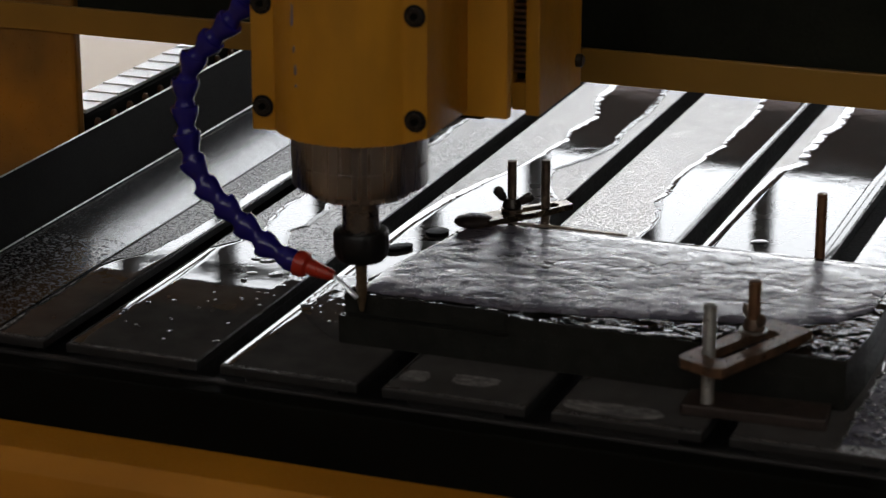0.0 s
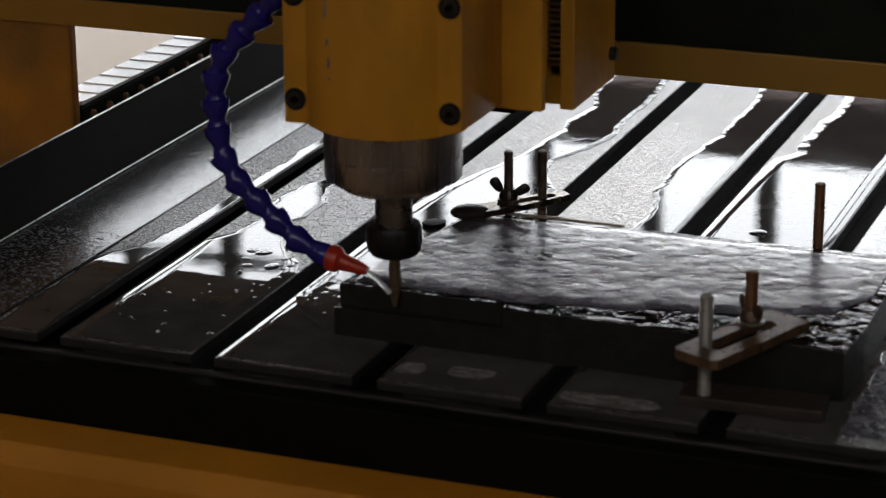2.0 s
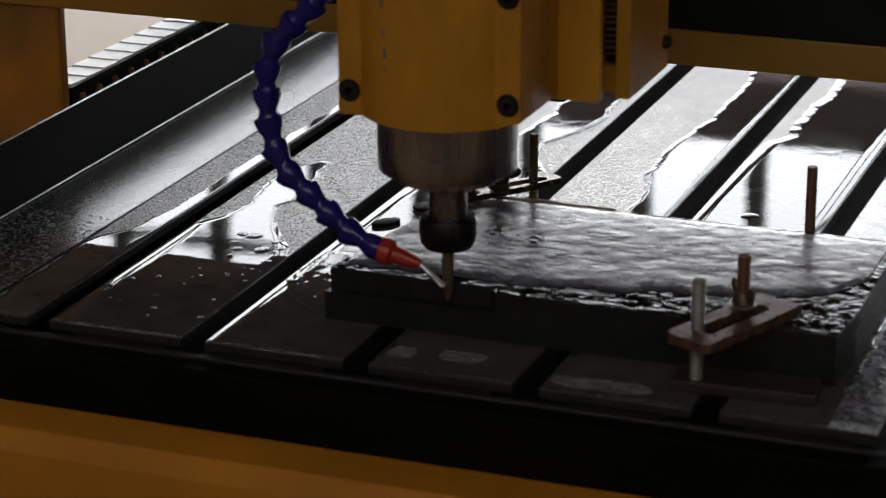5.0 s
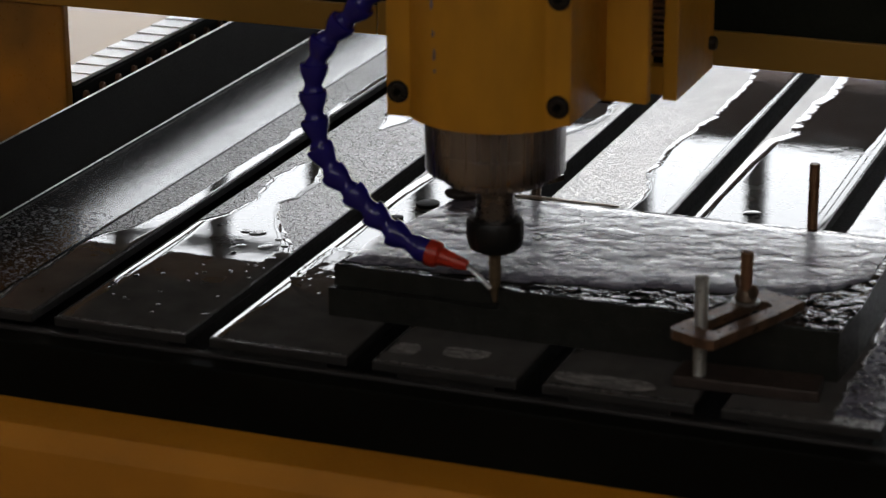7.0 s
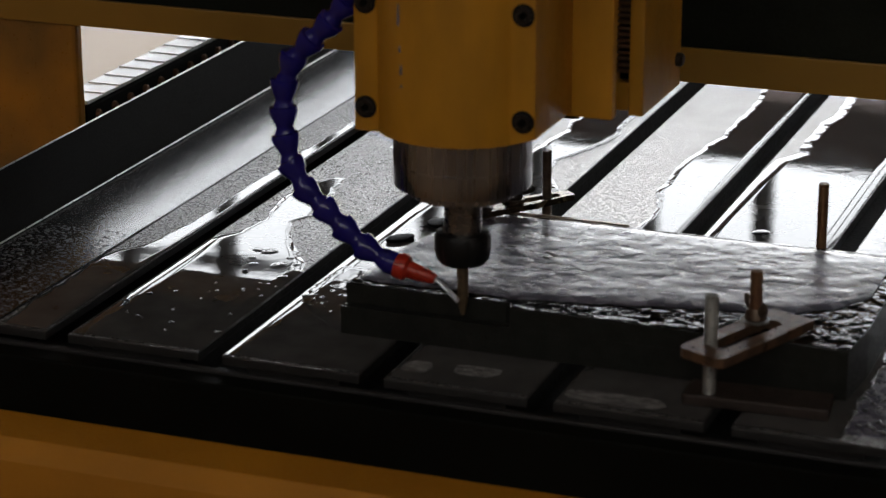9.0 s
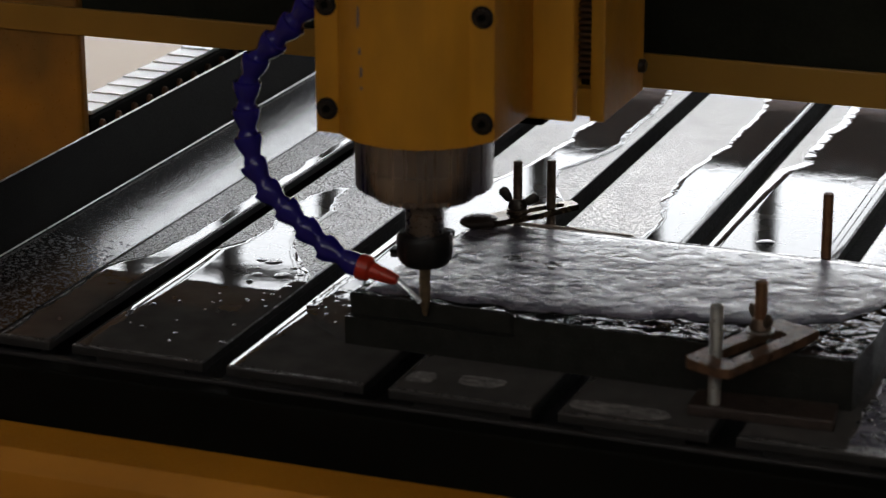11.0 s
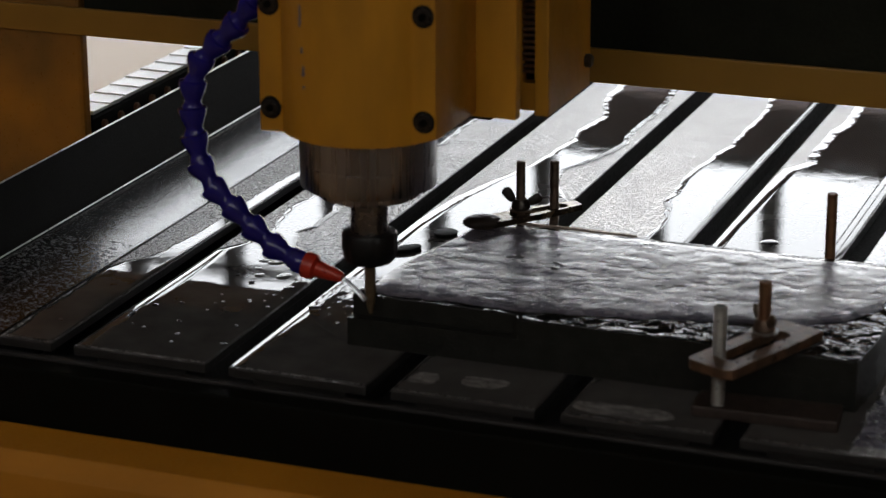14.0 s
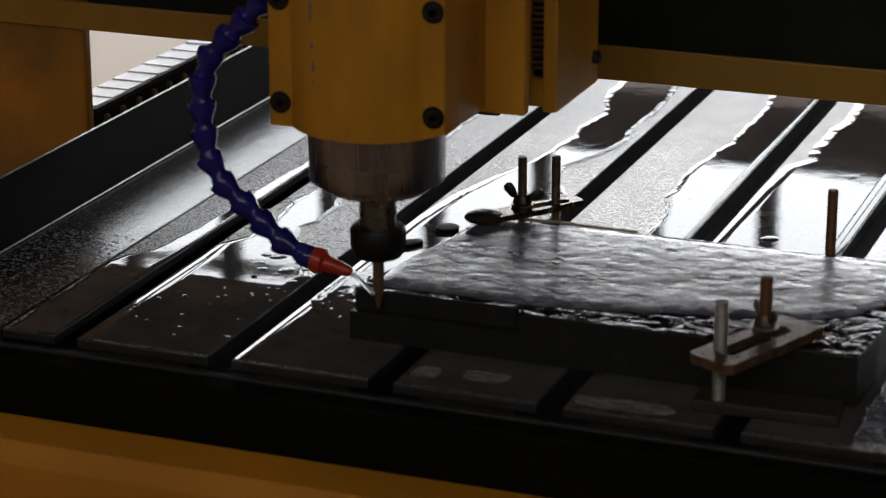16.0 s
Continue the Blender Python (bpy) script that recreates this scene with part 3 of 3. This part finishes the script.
clamp_b = thing("hold_down_clamp", pose(0.3935, 0.07, 0), "rusty copper-brown slotted clamp with bolts at the slab's front edge", "clamp", "clamps holding the slab")
part("strap", bar_between((0.3785, 0.0095, 0.0300), (0.4125, 0.0850, 0.0310), 0.0300, 0.0055, 0.014, 0.068, 0.0115, 0.0, 0.08), RUST, clamp_b, "rusty copper-brown slotted strap")
part("stud", stud_bm(0.3945, 0.0690, -0.012, 0.0650, 0.0037), STUD_BROWN, clamp_b, "brown rusty threaded stud", True)
part("stud", stud_bm(0.3805, 0.0270, 0.0069, 0.0635, 0.0038), ZINC, clamp_b, "pale zinc heel bolt", True)
part("wing_nut", wing_nut(0.3945, 0.0690, 0.0366, -48, 0), STUD, clamp_b, "dull brown wing nut", True)
part("washer", lathe([(0.0080, 0.0356), (0.0080, 0.0366)], 24, pose(0.3945, 0.0690, 0)), ZINC, clamp_b)

lone = thing("threaded_stud", pose(0.3927, 0.242, 0), "tall brown threaded stud standing in a bed slot", "stud")
part("rod", stud_bm(0.3927, 0.2415, -0.012, 0.0650, 0.0034), STUD_BROWN, lone, "", True)

packing = thing("packing_bar", pose(0.41, 0.025, 0), "rusty flat steel packing bar lying on the bed", "packing bar")
part("bar", prism([(0.3670, 0.0200), (0.4470, 0.0240), (0.4440, 0.0500), (0.3665, 0.0450)], 0.0004, 0.0068, 0.0010), RUST_DARK, packing)

card = thing("card_strip", pose(0.22, 0.225, 0), "wet brown card edge tucked behind the slab", "card strip")
part("sheet", prism([(0.196, 0.2235), (0.275, 0.2240), (0.274, 0.2262), (0.235, 0.2272), (0.197, 0.2260)], 0.0006, 0.0300, 0.0004), CARD, card)


RUBBER = material("black_rubber", (0.010, 0.010, 0.010), 0.7, vary=0.3, scale=80, spec=0.08)


def pad(x, y, rx, ry, turn):
    ob = thing("rubber_pad", pose(x, y, 0), "small black rubber pad lying in the wet beside the slab", "rubber pad", "rubber pads")
    outline = [(rx * math.cos(k * math.pi / 12) * (1 + 0.08 * math.sin(2.3 * k)), ry * math.sin(k * math.pi / 12)) for k in range(24)]
    part("disc", prism(outline, 0.0004, 0.0030, 0.0009, pose(x, y, 0, 0, 0, turn)), RUBBER, ob, "", True)


pad(0.1305, 0.2680, 0.0075, 0.0085, -14)
pad(0.1185, 0.2290, 0.0055, 0.0105, -38)

# ---- puddles ----
def puddle(rows, seed, label, z=0.0, mat=None, rough=1.0, rim=0.0):
    """A thin film of water with a rounded rim: rows of y, left x, right x."""
    bm = bmesh.new()
    us = [r[0] for r in rows]
    steps = max(int((us[-1] - us[0]) / 0.0016), 6)
    edge = (0.0, 0.00006, 0.00013, 0.00026, 0.0004)

    def free(v):
        """0 at a slot's edge, 1 well away from it."""
        away = min(abs((v - e) / SPACING - round((v - e) / SPACING)) * SPACING for e in (0.001, -GAP - 0.0008))
        return min(1.0, max(0.0, away - 0.0004) / 0.006)

    def wave(u, k):
        return rough * (0.0030 * noise.noise((u * 24, seed, k)) + 0.0019 * noise.noise((u * 75, seed, k + 3)) + 0.0005 * noise.noise((u * 260, seed, k + 5)))

    grid = []
    for k in range(steps + 1):
        u = us[0] + (us[-1] - us[0]) * k / steps
        a = float(np.interp(u, us, [r[1] for r in rows]))
        b = float(np.interp(u, us, [r[2] for r in rows]))
        a += free(a) * wave(u, 0.3)
        b += free(b) * wave(u, 7.3)
        b = max(b, a + 0.0006)
        end = (steps - k) / 3 if us[0] < 0.01 else min(k, steps - k) / 3
        row = []
        half = (b - a) / 2
        spans = [min(e, half * j / 6) for j, e in enumerate(edge)]
        inner = [spans[-1] + (2 * half - 2 * spans[-1]) * j / 8 for j in range(1, 8)]
        for off in spans + inner + [2 * half - e for e in reversed(spans)]:
            h = math.sin(math.pi / 2 * min(1, min(off, 2 * half - off) / 0.0004, end))
            height = z - 0.0001 + (0.0004 + rim) * h
            row.append(bm.verts.new((a + off, u, height)))
        grid.append(row)
    for p, q in zip(grid, grid[1:]):
        for j in range(len(p) - 1):
            bm.faces.new((p[j], p[j + 1], q[j + 1], q[j]))
    ob = part("puddle", bm, mat or WATER, None, "", True)
    return tagged(ob, label, "water", "", "stuff")


WETLABEL = "thin puddle of cooling water on the steel bed"
puddle([(0.003, -0.048, -0.0155), (0.125, -0.049, -0.0155), (0.146, -0.045, -0.0155), (0.165, -0.032, -0.0155), (0.22, -0.026, -0.0155), (0.32, -0.025, -0.0155), (0.42, -0.023, -0.0155), (0.60, -0.020, -0.0155)], 1, WETLABEL)
puddle([(0.003, 0.001, 0.0845), (0.150, 0.001, 0.0845), (0.165, 0.001, 0.0780), (0.19, 0.001, 0.062), (0.21, 0.012, 0.050), (0.24, 0.018, 0.035), (0.255, 0.014, 0.045), (0.29, 0.006, 0.043), (0.32, 0.010, 0.031), (0.345, 0.024, 0.030)], 2, WETLABEL)
puddle([(0.42, 0.034, 0.036), (0.47, 0.018, 0.050), (0.55, 0.024, 0.050), (0.62, 0.030, 0.042)], 7, WETLABEL)
puddle([(0.003, 0.101, 0.1845), (0.163, 0.101, 0.1845)], 10, WETLABEL)
puddle([(0.058, 0.146, 0.150), (0.075, 0.128, 0.152), (0.095, 0.108, 0.154), (0.110, 0.101, 0.158), (0.150, 0.101, 0.165), (0.172, 0.101, 0.150)], 9, "water running off the slab over the steel bed", 0.00012, RUN)
puddle([(0.160, 0.101, 0.1845), (0.29, 0.101, 0.1845), (0.345, 0.105, 0.181), (0.372, 0.113, 0.179), (0.402, 0.118, 0.164), (0.437, 0.129, 0.157), (0.472, 0.133, 0.171), (0.515, 0.136, 0.178), (0.543, 0.131, 0.177), (0.585, 0.140, 0.175), (0.632, 0.125, 0.178), (0.74, 0.120, 0.165)], 3, WETLABEL)
puddle([(0.003, 0.201, 0.2845), (0.22, 0.201, 0.2845), (0.30, 0.255, 0.2845), (0.34, 0.257, 0.2845), (0.39, 0.246, 0.2845), (0.47, 0.242, 0.2845), (0.54, 0.250, 0.2845), (0.60, 0.252, 0.2845), (0.69, 0.246, 0.2845), (0.80, 0.250, 0.275)], 4, WETLABEL)
puddle([(0.003, 0.301, 0.3845), (0.44, 0.301, 0.3845), (0.494, 0.303, 0.3845), (0.517, 0.316, 0.3845), (0.551, 0.312, 0.3845), (0.60, 0.313, 0.3845), (0.623, 0.317, 0.3845), (0.70, 0.313, 0.380), (0.80, 0.330, 0.360)], 5, WETLABEL)
puddle([(0.003, 0.401, 0.4570), (0.20, 0.401, 0.4570), (0.235, 0.401, 0.4540)], 8, WETLABEL)
puddle([(0.012, 0.458, 0.4842), (0.20, 0.459, 0.4842), (0.235, 0.4555, 0.4842), (0.25, 0.401, 0.4842), (0.50, 0.401, 0.4845), (0.70, 0.42, 0.47)], 6, WETLABEL, 0.0, FLOW)


def ripples(seed):
    """A sheet of running water over the slab: low waves, thin at its rim. Two of them slide through one another."""
    near_x = (0.154, 0.172, 0.25, 0.262, 0.30, 0.34, 0.40, 0.43, 0.447)
    near_y = (0.073, 0.071, 0.072, 0.072, 0.078, 0.088, 0.098, 0.116, 0.146)
    nx, ny = 150, 76
    verts, faces = [], []
    for i in range(nx + 1):
        x = 0.1585 + (0.4455 - 0.1585) * i / nx
        y0 = float(np.interp(x, near_x, near_y)) + 0.004 * noise.noise((x * 70, seed, 0.5)) + 0.002 * noise.noise((x * 220, seed, 1.5))
        y1 = 0.2140 if x > 0.180 else 0.110 + (0.2140 - 0.110) * max(0, (x - 0.1585) / 0.0215)
        for j in range(ny + 1):
            q = j / ny
            y = y0 + (y1 - y0) * q
            rim = min(1, q * (y1 - y0) / 0.010, (1 - q) * (y1 - y0) / 0.006, (x - 0.1580) / 0.008, (0.446 - x) / 0.006)
            p = Vector((x * 0.85, y, 0))
            wave = 0.00026 * noise.noise(p * 52 + Vector((seed, 0, 0))) + 0.00020 * noise.noise(p * 115 + Vector((0, seed, 0))) + 0.00010 * noise.noise(p * 240 + Vector((0, seed, 4)))
            verts.append((x, y, TOP + 0.0003 + math.sqrt(max(rim, 0)) * (0.0011 + wave)))
    for i in range(nx):
        for j in range(ny):
            a = i * (ny + 1) + j
            faces.append((a, a + ny + 1, a + ny + 2, a + 1))
    me = bpy.data.meshes.new("water_sheet")
    me.from_pydata(verts, [], faces)
    me.materials.append(FLOW)
    for poly in me.polygons:
        poly.use_smooth = True
    return tagged(new("water_sheet", me), "rippling sheet of cooling water running over the slab", "water", "", "stuff")


sheets = [ripples(11), ripples(23)]


# Soft reflections on the front strips, painted as pale flat patches.
GLEAMLABEL = "pale patch painted as a soft reflection on the wet bed"
for y0, y1, x0, x1, seed in ((0.013, 0.033, 0.204, 0.219, 51), (0.019, 0.036, 0.230, 0.258, 52), (0.006, 0.024, 0.304, 0.360, 53)):
    w = x1 - x0
    puddle([(y0, x0 + 0.30 * w, x1 - 0.30 * w), (y0 * 0.8 + y1 * 0.2, x0 + 0.05 * w, x1 - 0.10 * w), ((y0 + y1) / 2, x0, x1), (y0 * 0.2 + y1 * 0.8, x0 + 0.10 * w, x1 - 0.05 * w), (y1, x0 + 0.35 * w, x1 - 0.25 * w)], seed, GLEAMLABEL, 0.0003, GLEAM, 1.8)


def drops(name, count, x0, x1, y0, y1, z, small, large, label, seed, power=1.0, flat=0.5, mat=None, long=1.4):
    """Beads of water scattered on a flat, as flattened domes."""
    rng = random.Random(seed)
    verts, faces = [], []
    for _ in range(count):
        x, y = rng.uniform(x0, x1), y0 + (y1 - y0) * rng.random() ** power
        r = small + (large - small) * rng.random() ** 3
        sx, turn = rng.uniform(0.75, long), rng.uniform(0, 3.1)
        base = len(verts)
        for ring, (q, h) in enumerate(((1.0, 0.0), (0.86, 0.56 * flat), (0.5, 0.92 * flat))):
            for k in range(8):
                a = k * math.pi / 4
                u, v = r * q * sx * math.cos(a), r * q * math.sin(a)
                verts.append((x + u * math.cos(turn) - v * math.sin(turn), y + u * math.sin(turn) + v * math.cos(turn), z + r * h))
        verts.append((x, y, z + r * flat))
        for ring in range(2):
            for k in range(8):
                a, b = base + ring * 8 + k, base + ring * 8 + (k + 1) % 8
                faces.append((a, b, b + 8, a + 8))
        for k in range(8):
            faces.append((base + 16 + k, base + 16 + (k + 1) % 8, base + 24))
    me = bpy.data.meshes.new(name)
    me.from_pydata(verts, [], faces)
    me.materials.append(mat or BEAD)
    for p in me.polygons:
        p.use_smooth = True
    return tagged(new(name, me), label, "water drops", "", "stuff")


DROPLABEL = "beads of splashed water on the steel bed"
drops("water_drops", 1900, -0.120, -0.052, 0.004, 0.18, 0.0, 0.0005, 0.0015, "beads of splashed water on the black side plate", 3, 1.3, 0.26, SPRAY)
drops("water_drops", 4200, -0.120, -0.051, 0.010, 0.32, 0.0, 0.00015, 0.0006, "fine spray on the black side plate", 4, 1.3, 0.12, SPRAY)
drops("water_drops", 70, 0.290, 0.447, 0.060, 0.100, TOP + 0.0002, 0.0005, 0.0022, "flat beads of water on the slab's front edge", 12, 1.0, 0.16, None, 2.6)
drops("water_drops", 50, 0.415, 0.449, 0.062, 0.140, TOP + 0.0002, 0.0005, 0.0022, "flat beads of water on the slab's front edge", 13, 1.0, 0.16, None, 2.6)
for fx, fy, seed in ((0.243, 0.147, 21), (0.224, 0.153, 22)):
    drops("water_drops", 26, fx - 0.009, fx + 0.009, fy - 0.007, fy + 0.007, TOP + 0.0010, 0.0008, 0.0028, "froth of bubbles on the water over the slab", seed, 1.0, 0.4, SPRAY, 1.8)
drops("water_drops", 16, 0.004, 0.082, 0.02, 0.12, 0.0008, 0.0010, 0.0030, DROPLABEL, 9, 1.0, 0.3)
drops("water_drops", 9, 0.040, 0.078, 0.135, 0.185, 0.0006, 0.0025, 0.0060, DROPLABEL, 15, 1.0, 0.08, WATER)
drops("water_drops", 3, 0.333, 0.342, 0.317, 0.330, 0.0006, 0.0040, 0.0060, DROPLABEL, 14, 1.0, 0.2)
drops("water_drops", 10, 0.040, 0.082, 0.08, 0.14, 0.0008, 0.0010, 0.0024, DROPLABEL, 10, 1.0, 0.3)
drops("water_drops", 260, 0.4565, 0.484, 0.012, 0.12, 0.0010, 0.0006, 0.0022, DROPLABEL, 8, 1.0, 0.3)


def motions():
    """The carriage runs to and fro along the beam; the head also rises a little on the way."""
    rows = [(0, 0.0, 0.0), (0.5, 0.0068, 0.0), (1, 0.0136, 0.0), (1.5, 0.0188, 0.0014), (2, 0.0237, 0.0010), (2.5, 0.0293, 0.0038),
            (3, 0.0367, 0.0024), (3.5, 0.0432, 0.0038), (4, 0.0500, 0.0018), (4.5, 0.0563, 0.0), (6.5, 0.0815, 0.0), (7.0, 0.0880, 0.0),
            (7.5, 0.0818, 0.0), (8, 0.0751, 0.0), (8.5, 0.0687, 0.0), (9, 0.0617, 0.0), (9.5, 0.0553, 0.0), (9.95, 0.0497, 0.0018),
            (10.45, 0.0432, 0.0038), (10.95, 0.0367, 0.0024), (11.5, 0.0297, 0.0039), (12, 0.0236, 0.0009), (12.5, 0.0192, 0.0013), (13, 0.0136, 0.0),
            (13.5, 0.0073, 0.0), (14, 0.0002, 0.0), (14.5, -0.0060, 0.0), (14.9, -0.0103, 0.0), (15, -0.0102, 0.0), (15.5, -0.0032, 0.0), (16, 0.0038, 0.0)]
    walk(carriage, [(t, pose(AX + x, 0.2, 0.15)) for t, x, z in rows])
    walk(head, [(t, pose(AX + x, AY, z)) for t, x, z in rows])
    rng = random.Random(5)
    for sheet in sheets:
        walk(sheet, [(k * 0.25, pose(rng.uniform(-0.0035, 0.0035), rng.uniform(-0.003, 0.003), rng.uniform(-0.00006, 0.00006))) for k in range(65)])
    walk(hose, [(t, pose(0.098 + x, 0.05, 0.21 + z)) for t, x, z in rows])


motions()
